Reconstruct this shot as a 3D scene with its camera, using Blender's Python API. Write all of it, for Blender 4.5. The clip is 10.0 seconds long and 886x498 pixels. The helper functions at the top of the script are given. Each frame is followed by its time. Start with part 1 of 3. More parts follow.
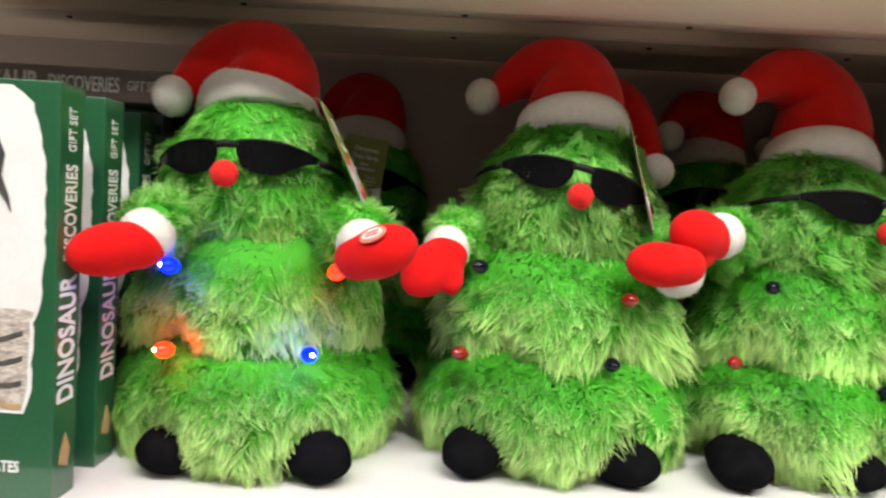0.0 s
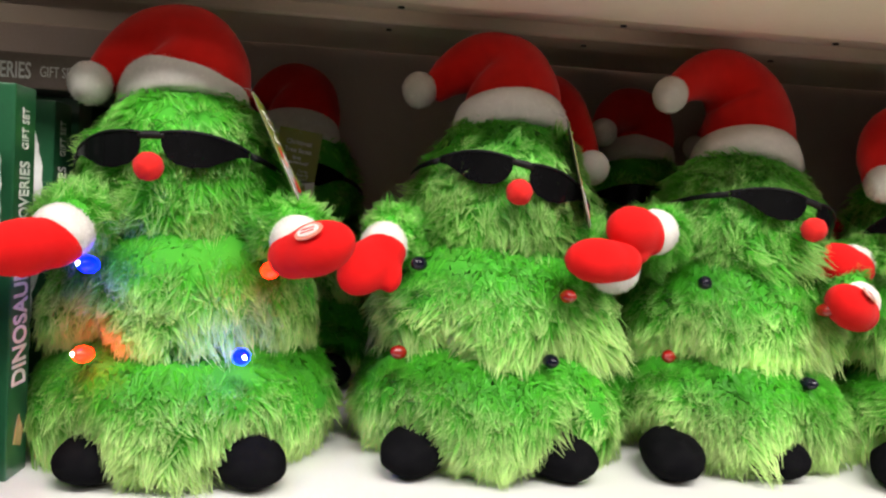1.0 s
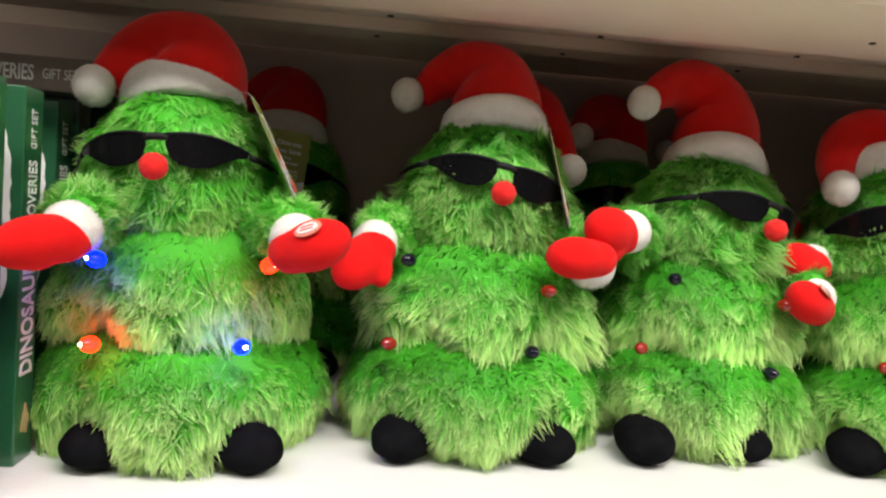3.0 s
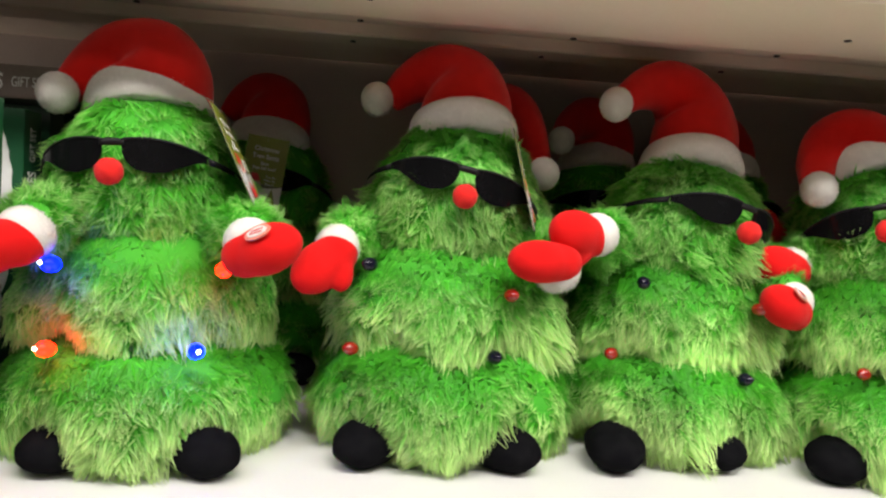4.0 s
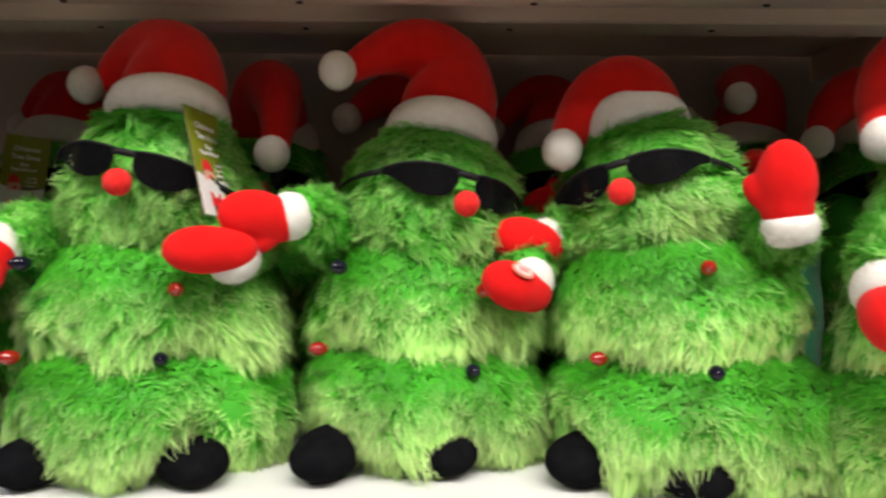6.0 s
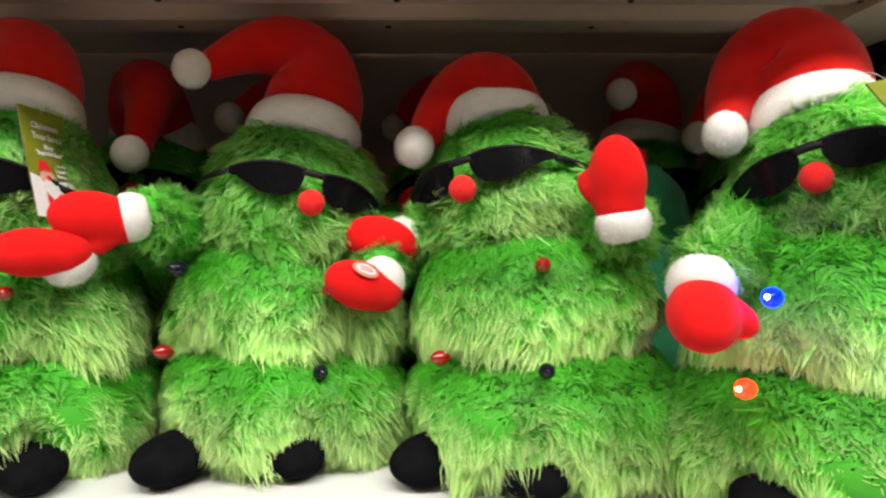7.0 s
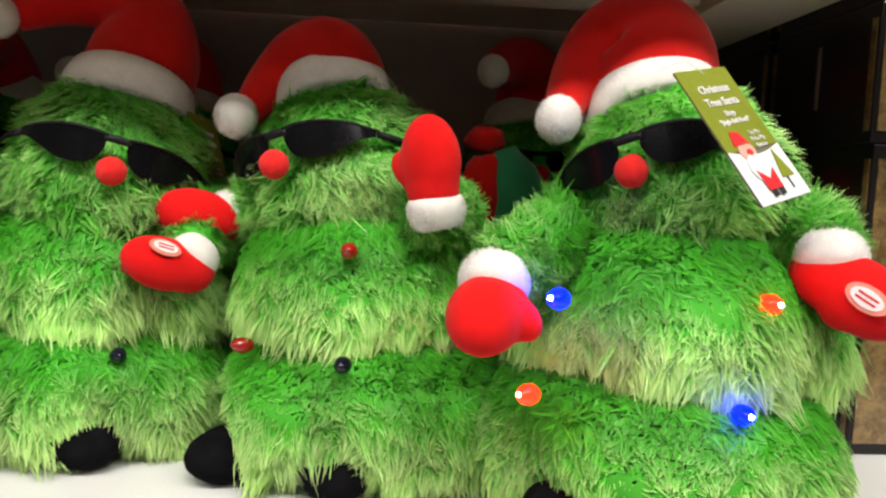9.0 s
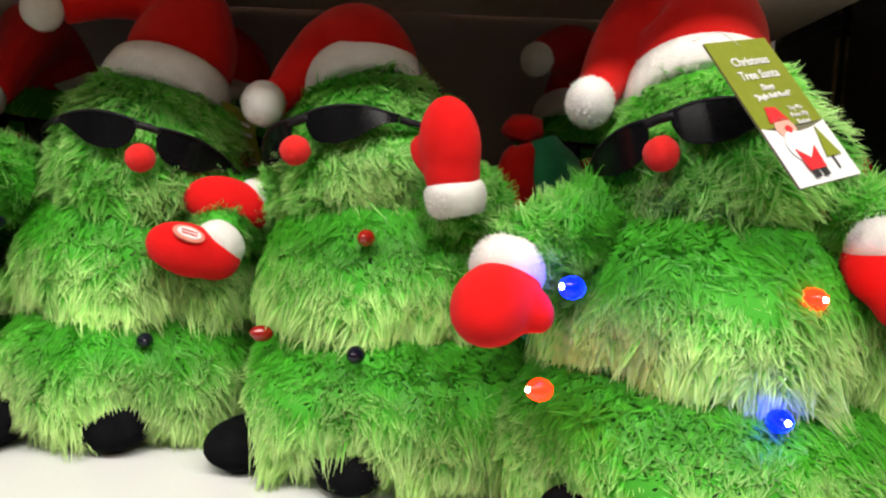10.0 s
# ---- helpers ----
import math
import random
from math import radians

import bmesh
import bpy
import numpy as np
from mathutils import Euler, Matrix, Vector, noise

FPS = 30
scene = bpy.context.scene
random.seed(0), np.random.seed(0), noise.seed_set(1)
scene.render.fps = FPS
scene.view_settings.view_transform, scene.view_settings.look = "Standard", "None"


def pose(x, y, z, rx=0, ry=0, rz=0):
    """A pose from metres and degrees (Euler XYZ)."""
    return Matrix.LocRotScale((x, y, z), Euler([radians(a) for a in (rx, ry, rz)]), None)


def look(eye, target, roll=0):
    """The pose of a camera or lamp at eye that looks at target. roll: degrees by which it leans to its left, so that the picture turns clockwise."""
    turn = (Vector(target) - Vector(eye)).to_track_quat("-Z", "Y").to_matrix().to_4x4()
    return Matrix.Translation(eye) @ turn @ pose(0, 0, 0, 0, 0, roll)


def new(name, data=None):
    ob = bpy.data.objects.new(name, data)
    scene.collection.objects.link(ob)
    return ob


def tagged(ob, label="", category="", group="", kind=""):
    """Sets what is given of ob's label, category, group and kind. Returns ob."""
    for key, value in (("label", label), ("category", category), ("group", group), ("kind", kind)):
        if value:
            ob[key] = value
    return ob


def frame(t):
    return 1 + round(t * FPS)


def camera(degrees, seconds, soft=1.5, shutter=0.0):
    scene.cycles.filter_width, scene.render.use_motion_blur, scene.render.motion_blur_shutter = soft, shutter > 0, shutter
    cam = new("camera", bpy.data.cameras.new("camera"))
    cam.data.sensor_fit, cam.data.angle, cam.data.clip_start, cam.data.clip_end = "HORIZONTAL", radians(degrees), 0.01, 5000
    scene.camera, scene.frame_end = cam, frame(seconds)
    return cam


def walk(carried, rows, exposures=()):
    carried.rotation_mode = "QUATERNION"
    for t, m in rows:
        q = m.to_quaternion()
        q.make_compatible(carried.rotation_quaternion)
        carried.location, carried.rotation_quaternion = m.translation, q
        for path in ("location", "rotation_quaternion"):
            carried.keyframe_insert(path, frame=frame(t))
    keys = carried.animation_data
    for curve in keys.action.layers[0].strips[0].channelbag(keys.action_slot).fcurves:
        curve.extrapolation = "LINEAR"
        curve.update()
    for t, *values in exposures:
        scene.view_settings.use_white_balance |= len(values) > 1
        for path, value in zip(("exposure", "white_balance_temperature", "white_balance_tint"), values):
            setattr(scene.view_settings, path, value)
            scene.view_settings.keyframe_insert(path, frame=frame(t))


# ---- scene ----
cam = camera(64.3, 10.0, soft=2.3, shutter=0.4)
METRES, EYE, TURN = 0.76, 1.40, 1.3
ROWS = [
    (0.0, 0.0, 0.0, 0.0, 0.2, -3.3, -3.45),
    (0.5, -0.0152, 0.0142, 0.0008, -4.7, -3.17, -3.75),
    (1.0, -0.0069, 0.0147, 0.0009, -5.4, -3.4, -3.63),
    (1.5, -0.0147, 0.011, -0.0004, -5.37, -3.35, -3.44),
    (2.0, -0.0268, -0.0053, -0.0011, -6.39, -3.09, -3.99),
    (3.5, -0.0223, -0.0296, 0.0008, -7.57, -3.4, -3.95),
    (4.0, 0.0401, -0.0278, -0.0001, -5.65, -2.78, -3.69),
    (4.5, 0.1173, -0.0197, 0.0037, -0.95, -3.14, -3.71),
    (5.0, 0.2157, -0.0112, 0.0003, 0.43, -2.8, -2.52),
    (5.5, 0.32, 0.0084, -0.002, 0.44, -3.24, -1.5),
    (6.0, 0.4257, 0.0338, -0.0084, -1.89, -2.87, -0.18),
    (7.5, 0.5866, 0.0404, -0.0123, -4.34, -2.84, 1.04),
    (8.0, 0.5523, 0.0612, -0.0184, -10.75, -2.58, 0.56),
    (8.5, 0.6147, 0.0709, -0.0163, -10.65, -2.94, -1.32),
    (9.0, 0.7079, 0.0717, 0.0015, -5.95, -5.2, -2.28),
    (9.5, 0.7531, 0.0789, -0.0136, 0.43, -4.56, -1.84),
    (10.0, 0.7583, 0.0927, -0.0129, 0.35, -5.03, -2.44),
]
walk(cam, [(t, pose(0, 0, EYE, 0, 0, TURN) @ pose(METRES * x, METRES * y, METRES * z, 90 + pitch, roll, yaw))
           for t, x, y, z, yaw, pitch, roll in ROWS],
     exposures=[(0.0, 0.05), (2.0, 0.09), (4.5, -0.05), (5.5, 0.03), (8.0, 0.02), (9.0, -0.17), (10.0, -0.2)])

# ---- light: fluorescent ceiling fittings over the aisle ----
world = bpy.data.worlds.new("shop_air")
scene.world = world
world.use_nodes = True
world.node_tree.nodes["Background"].inputs[0].default_value = (0.9, 0.93, 1.0, 1)
world.node_tree.nodes["Background"].inputs[1].default_value = 0.02
LAMPS = [(-1.3, -0.66, 32.0), (0.35, -0.66, 60.0), (1.8, -0.66, 41.0), (-0.9, -1.75, 9.0), (1.0, -1.75, 15.0)]
scene.view_settings.exposure = 0.0


def lamp(x, y, power):
    data = bpy.data.lights.new("aisle_lamp", "AREA")
    data.shape, data.size, data.size_y = "RECTANGLE", 1.25, 0.3
    data.energy, data.color = power, (1.0, 0.95, 0.88)
    ob = new("aisle_lamp", data)
    ob.matrix_world = look((x, y, 2.93), (x, y + 0.15, 0))
    return ob


for spot in LAMPS:
    lamp(*spot)

SHELF = 1.19
ROOF = 1.575


# ---- materials ----
def material(name):
    m = bpy.data.materials.new(name)
    m.use_nodes = True
    nt = m.node_tree
    return m, nt, nt.nodes["Principled BSDF"]


def node(nt, kind, **values):
    n = nt.nodes.new(kind)
    for k, v in values.items():
        n.inputs[k].default_value = v
    return n


def ramp(nt, fac, stops):
    n = nt.nodes.new("ShaderNodeValToRGB")
    els = n.color_ramp.elements
    while len(els) < len(stops):
        els.new(0.5)
    for e, (p, c) in zip(els, stops):
        e.position, e.color = p, (*c, 1)
    nt.links.new(fac, n.inputs[0])
    return n


def plain(name, a, b, rough=0.6, scale=60.0, fine=600.0, bump=0.1, metal=0.0, sheen=0.0, spec=0.5, coat=0.0, stretch=(1, 1, 1), depth=0.001):
    """Two-scale varied surface between the colours a and b."""
    m, nt, p = material(name)
    tc = nt.nodes.new("ShaderNodeTexCoord")
    mp = nt.nodes.new("ShaderNodeMapping")
    mp.inputs["Scale"].default_value = stretch
    nt.links.new(tc.outputs["Object"], mp.inputs[0])
    n1 = node(nt, "ShaderNodeTexNoise", Scale=scale, Detail=4.0)
    n2 = node(nt, "ShaderNodeTexNoise", Scale=fine, Detail=2.0)
    for n in (n1, n2):
        nt.links.new(mp.outputs[0], n.inputs["Vector"])
    mix = nt.nodes.new("ShaderNodeMath")
    mix.operation = "MULTIPLY_ADD"
    nt.links.new(n2.outputs[0], mix.inputs[0])
    mix.inputs[1].default_value = 0.4
    ad = nt.nodes.new("ShaderNodeMath")
    ad.operation = "MULTIPLY"
    nt.links.new(n1.outputs[0], ad.inputs[0])
    ad.inputs[1].default_value = 0.6
    nt.links.new(ad.outputs[0], mix.inputs[2])
    r = ramp(nt, mix.outputs[0], [(0.3, a), (0.7, b)])
    nt.links.new(r.outputs[0], p.inputs["Base Color"])
    p.inputs["Roughness"].default_value = rough
    p.inputs["Metallic"].default_value = metal
    p.inputs["Specular IOR Level"].default_value = spec
    p.inputs["Coat Weight"].default_value = coat
    p.inputs["Coat Roughness"].default_value = 0.08
    if sheen:
        p.inputs["Sheen Weight"].default_value = sheen
        p.inputs["Sheen Roughness"].default_value = 0.5
    if bump:
        bp = node(nt, "ShaderNodeBump", Strength=bump, Distance=depth)
        nt.links.new(n2.outputs[0], bp.inputs["Height"])
        nt.links.new(bp.outputs[0], p.inputs["Normal"])
    return m


def fur_material(name, root, middle, tip):
    """Fibres: UV v runs from the root to the tip, u differs tuft by tuft; painted sheen and glints ride on both."""
    m, nt, p = material(name)
    uv = nt.nodes.new("ShaderNodeUVMap")
    sep = nt.nodes.new("ShaderNodeSeparateXYZ")
    nt.links.new(uv.outputs[0], sep.inputs[0])
    r = ramp(nt, sep.outputs[1], [(0.0, root), (0.32, middle), (0.85, tip)])
    hue = nt.nodes.new("ShaderNodeHueSaturation")
    val = nt.nodes.new("ShaderNodeMapRange")
    val.inputs[3].default_value, val.inputs[4].default_value = 0.78, 1.4
    nt.links.new(sep.outputs[0], val.inputs[0])
    nt.links.new(val.outputs[0], hue.inputs["Value"])
    nt.links.new(r.outputs[0], hue.inputs["Color"])
    nt.links.new(hue.outputs[0], p.inputs["Base Color"])
    p.inputs["Roughness"].default_value = 0.45
    p.inputs["Specular IOR Level"].default_value = 0.38
    tr = nt.nodes.new("ShaderNodeBsdfTranslucent")
    nt.links.new(hue.outputs[0], tr.inputs[0])
    mx = nt.nodes.new("ShaderNodeMixShader")
    mx.inputs[0].default_value = 0.42
    nt.links.new(p.outputs[0], mx.inputs[1])
    nt.links.new(tr.outputs[0], mx.inputs[2])
    nt.links.new(mx.outputs[0], nt.nodes["Material Output"].inputs[0])
    return m


def glow(name, colour, strength):
    m, nt, p = material(name)
    p.inputs["Base Color"].default_value = (*colour, 1)
    p.inputs["Emission Color"].default_value = (*colour, 1)
    p.inputs["Emission Strength"].default_value = strength
    p.inputs["Roughness"].default_value = 0.15
    return m


FUR = fur_material("green_plush_fur", (0.06, 0.42, 0.02), (0.098, 0.53, 0.031), (0.72, 0.98, 0.38))
FUZZ = fur_material("white_fleece_fuzz", (0.76, 0.73, 0.69), (0.8, 0.77, 0.73), (0.84, 0.81, 0.77))
SKIN = plain("green_plush_backing", (0.044, 0.33, 0.015), (0.06, 0.4, 0.02), 0.9)
RED = plain("red_fleece", (0.56, 0.005, 0.003), (0.7, 0.01, 0.006), 0.9, 90, 1500, 0.35, sheen=0.15, spec=0.15)
MITTEN_RED = plain("red_velour", (0.58, 0.005, 0.005), (0.7, 0.009, 0.009), 0.9, 70, 1800, 0.4, sheen=0.05, spec=0.12)
NOSE_RED = plain("red_felt_ball", (0.62, 0.012, 0.012), (0.78, 0.025, 0.02), 0.85, 200, 2200, 0.6, sheen=0.08, spec=0.15)
WHITE = plain("white_fleece", (0.66, 0.63, 0.59), (0.8, 0.77, 0.73), 0.95, 120, 1300, 0.6, sheen=0.2, spec=0.1)
LINT = plain("grey_lint", (0.2, 0.21, 0.18), (0.26, 0.27, 0.23), 0.9)
BLACK_CLOTH = plain("black_plush_cloth", (0.003, 0.003, 0.004), (0.008, 0.008, 0.009), 0.9, 80, 1400, 0.4, sheen=0.0, spec=0.02)
BLACK_PLASTIC = plain("black_gloss_plastic", (0.006, 0.006, 0.007), (0.012, 0.012, 0.013), 0.45, 40, 300, 0.0, spec=0.15)
LENS = plain("dark_lens", (0.003, 0.003, 0.003), (0.005, 0.005, 0.006), 0.14, 30, 200, 0.0, spec=0.16)
RED_BULB = plain("red_clear_plastic", (0.2, 0.006, 0.004), (0.32, 0.012, 0.007), 0.12, 80, 400, 0.0, coat=0.5)
DARK_BULB = plain("dark_blue_clear_plastic", (0.003, 0.003, 0.008), (0.008, 0.008, 0.02), 0.1, 80, 400, 0.0, coat=0.12, spec=0.25)
BLUE_LIT = glow("lit_blue_led", (0.0, 0.0012, 1.0), 36.0)
RED_LIT = glow("lit_orange_led", (1.0, 0.0045, 0.001), 24.0)
BLUE_CORE = glow("blue_diode", (0.6, 0.75, 1.0), 35.0)
ORANGE_CORE = glow("orange_diode", (1.0, 0.7, 0.5), 35.0)
SHELF_WHITE = plain("white_enamelled_steel", (0.68, 0.68, 0.67), (0.74, 0.74, 0.73), 0.35, 6, 400, 0.04, spec=0.4)
SHELF_CREAM = plain("cream_enamelled_steel", (0.86, 0.7, 0.57), (0.92, 0.76, 0.63), 0.45, 8, 300, 0.05, spec=0.4)
BACK_GREY = plain("grey_back_panel", (0.44, 0.37, 0.33), (0.52, 0.44, 0.4), 0.6, 10, 300, 0.05)
PINK = plain("pink_ticket_strip", (0.8, 0.35, 0.42), (0.85, 0.45, 0.5), 0.4, 8, 200, 0.0)
HOLE = plain("dark_hole", (0.01, 0.009, 0.008), (0.02, 0.018, 0.015), 0.8)
WALL = plain("shop_wall_paint", (0.07, 0.067, 0.064), (0.1, 0.096, 0.09), 0.7, 3, 200, 0.05)
FLOOR = plain("vinyl_floor", (0.5, 0.48, 0.45), (0.58, 0.55, 0.51), 0.3, 4, 200, 0.03)
BOX_GREEN = plain("green_printed_card", (0.012, 0.078, 0.032), (0.018, 0.105, 0.044), 0.35, 12, 300, 0.03, coat=0.9)
PRINT_WHITE = plain("white_print", (0.72, 0.72, 0.72), (0.82, 0.82, 0.82), 0.35, 30, 300, 0.0, coat=0.9)
PRINT_GREY = plain("grey_rock_print", (0.16, 0.11, 0.08), (0.8, 0.74, 0.68), 0.35, 110, 330, 0.0, coat=0.9, stretch=(1, 1, 2.5))
PRINT_DARK = plain("dark_bone_print", (0.02, 0.025, 0.025), (0.12, 0.11, 0.1), 0.35, 90, 300, 0.0, coat=0.9)
PRINT_SAND = plain("sand_print", (0.35, 0.22, 0.1), (0.55, 0.38, 0.2), 0.35, 60, 200, 0.0, coat=0.9)
PRINT_BROWN = plain("dull_brown_card", (0.16, 0.12, 0.1), (0.22, 0.17, 0.15), 0.4, 12, 300, 0.0, coat=0.8)
BLACK_CARD = plain("black_gloss_card", (0.008, 0.007, 0.008), (0.014, 0.012, 0.012), 0.28, 14, 200, 0.02, spec=0.25, coat=0.12)
GOLD_CARD = plain("gold_printed_card", (0.05, 0.028, 0.01), (0.34, 0.22, 0.08), 0.35, 60, 300, 0.03, metal=0.3, coat=0.6)
TAG_GREEN = plain("olive_printed_card", (0.17, 0.2, 0.012), (0.22, 0.26, 0.02), 0.35, 30, 300, 0.0)
TAG_BACK = plain("dull_tag_back", (0.1, 0.095, 0.05), (0.15, 0.14, 0.08), 0.6, 30, 300, 0.0)
TAG_RED = plain("red_print", (0.62, 0.015, 0.02), (0.7, 0.025, 0.03), 0.4, 30, 300, 0.0)
TAG_SKIN = plain("pink_print", (0.6, 0.32, 0.24), (0.68, 0.38, 0.3), 0.4, 30, 300, 0.0)
INK = plain("black_print", (0.01, 0.01, 0.01), (0.03, 0.03, 0.03), 0.4, 30, 300, 0.0)
GREEN_FELT = plain("green_felt", (0.015, 0.22, 0.085), (0.025, 0.3, 0.12), 0.9, 70, 1200, 0.3, sheen=0.2)
ORANGE_FELT = plain("orange_felt", (0.5, 0.12, 0.02), (0.6, 0.18, 0.03), 0.9, 70, 1200, 0.3)
BUTTON_RING = plain("pale_red_print", (0.75, 0.2, 0.15), (0.82, 0.28, 0.2), 0.4, 60, 300, 0.0)
CLEAR = plain("pale_plastic_pin", (0.5, 0.5, 0.48), (0.6, 0.6, 0.58), 0.3)


# ---- mesh helpers ----
def link(name, me, mats, parent=None, label="", smooth=False):
    for m in mats:
        me.materials.append(m)
    if smooth:
        me.polygons.foreach_set("use_smooth", np.ones(len(me.polygons), bool))
    ob = new(name, me)
    if parent is not None:
        ob.parent = parent
    if label:
        tagged(ob, label)
    return ob


def part(name, bm, mat, parent=None, label="", smooth=False):
    me = bpy.data.meshes.new(name)
    bmesh.ops.recalc_face_normals(bm, faces=bm.faces)
    bm.to_mesh(me)
    bm.free()
    mats = mat if isinstance(mat, (list, tuple)) else [mat]
    return link(name, me, mats, parent, label, smooth)


def box(x0, x1, y0, y1, z0, z1, bevel=0.0, bm=None):
    bm = bm or bmesh.new()
    geo = bmesh.ops.create_cube(bm, size=1)
    vs = geo["verts"]
    for v in vs:
        v.co = Vector(((x0 + x1) / 2 + v.co.x * (x1 - x0), (y0 + y1) / 2 + v.co.y * (y1 - y0), (z0 + z1) / 2 + v.co.z * (z1 - z0)))
    if bevel:
        es = list({e for v in vs for e in v.link_edges})
        bmesh.ops.bevel(bm, geom=es, offset=bevel, segments=2, affect="EDGES", profile=0.6)
    return bm


def ball(r, m=Matrix(), segs=20, rings=12, bm=None, wobble=0.0):
    """An ellipsoid with the half-axes r, moved by m."""
    bm = bm or bmesh.new()
    geo = bmesh.ops.create_uvsphere(bm, u_segments=segs, v_segments=rings, radius=1)
    for v in geo["verts"]:
        k = 1 + wobble * noise.noise(v.co * 2.3 + m.translation * 40)
        v.co = m @ Vector((v.co.x * r[0] * k, v.co.y * r[1] * k, v.co.z * r[2] * k))
    return bm


def spline(points, steps):
    """Catmull-Rom through rows of numbers."""
    p = np.array(points, float)
    p = np.vstack([2 * p[0] - p[1], p, 2 * p[-1] - p[-2]])
    out = []
    for i in range(1, len(p) - 2):
        for k in range(steps):
            t = k / steps
            a, b, c, d = p[i - 1], p[i], p[i + 1], p[i + 2]
            out.append(0.5 * (2 * b + (c - a) * t + (2 * a - 5 * b + 4 * c - d) * t * t + (3 * b - a - 3 * c + d) * t ** 3))
    out.append(p[-2])
    return np.array(out)


def tube(path, segs=24, squash=0.9, crease=0.0):
    """A closed skin round the rows x, y, z, radius."""
    bm = bmesh.new()
    rings = []
    for i, row in enumerate(path):
        c = Vector(row[:3])
        a, b = Vector(path[max(i - 1, 0)][:3]), Vector(path[min(i + 1, len(path) - 1)][:3])
        d = (b - a).normalized()
        side = d.cross(Vector((0, 1, 0))).normalized()
        up = side.cross(d)
        ring = []
        for k in range(segs):
            th = 2 * math.pi * k / segs
            q = side * math.cos(th) + up * math.sin(th) * squash
            w = 1 + crease * noise.noise(Vector((c + q * row[3]) * 38))
            ring.append(bm.verts.new(c + q * row[3] * w))
        rings.append(ring)
    for r0, r1 in zip(rings, rings[1:]):
        for k in range(segs):
            bm.faces.new((r0[k], r0[(k + 1) % segs], r1[(k + 1) % segs], r1[k]))
    bm.faces.new(rings[0][::-1])
    bm.faces.new(rings[-1])
    return bm


def outline(points, normal_out, m, thick=0.0006):
    """A thin flat piece with the outline of points (x, y) in the plane of m."""
    bm = bmesh.new()
    top = [bm.verts.new(m @ Vector((x, y, thick))) for x, y in points]
    low = [bm.verts.new(m @ Vector((x, y, 0))) for x, y in points]
    bm.faces.new(top)
    bm.faces.new(low[::-1])
    n = len(points)
    for i in range(n):
        bm.faces.new((low[i], low[(i + 1) % n], top[(i + 1) % n], top[i]))
    return bm


def disc(cx, cy, rx, ry, n=20):
    return [(cx + rx * math.cos(2 * math.pi * i / n), cy + ry * math.sin(2 * math.pi * i / n)) for i in range(n)]


def lettering(text, size, m, mat, parent, align="LEFT", squeeze=1.0, bold=0.0, label="", width=0.0):
    cu = bpy.data.curves.new("lettering", "FONT")
    cu.resolution_u = 3
    cu.body, cu.size, cu.align_x, cu.extrude, cu.offset = text, size, align, 0.0002, bold
    tmp = new("lettering_curve", cu)
    me = bpy.data.meshes.new_from_object(tmp)
    bpy.data.objects.remove(tmp)
    me.materials.clear()
    if width:
        squeeze = width / max(v.co.x for v in me.vertices)
    me.transform(m @ Matrix.Diagonal((squeeze, 1, 1, 1)))
    return link("lettering", me, [mat], parent, label)


# ---- fur ----
def unit(a):
    return a / np.maximum(np.linalg.norm(a, axis=-1, keepdims=True), 1e-9)


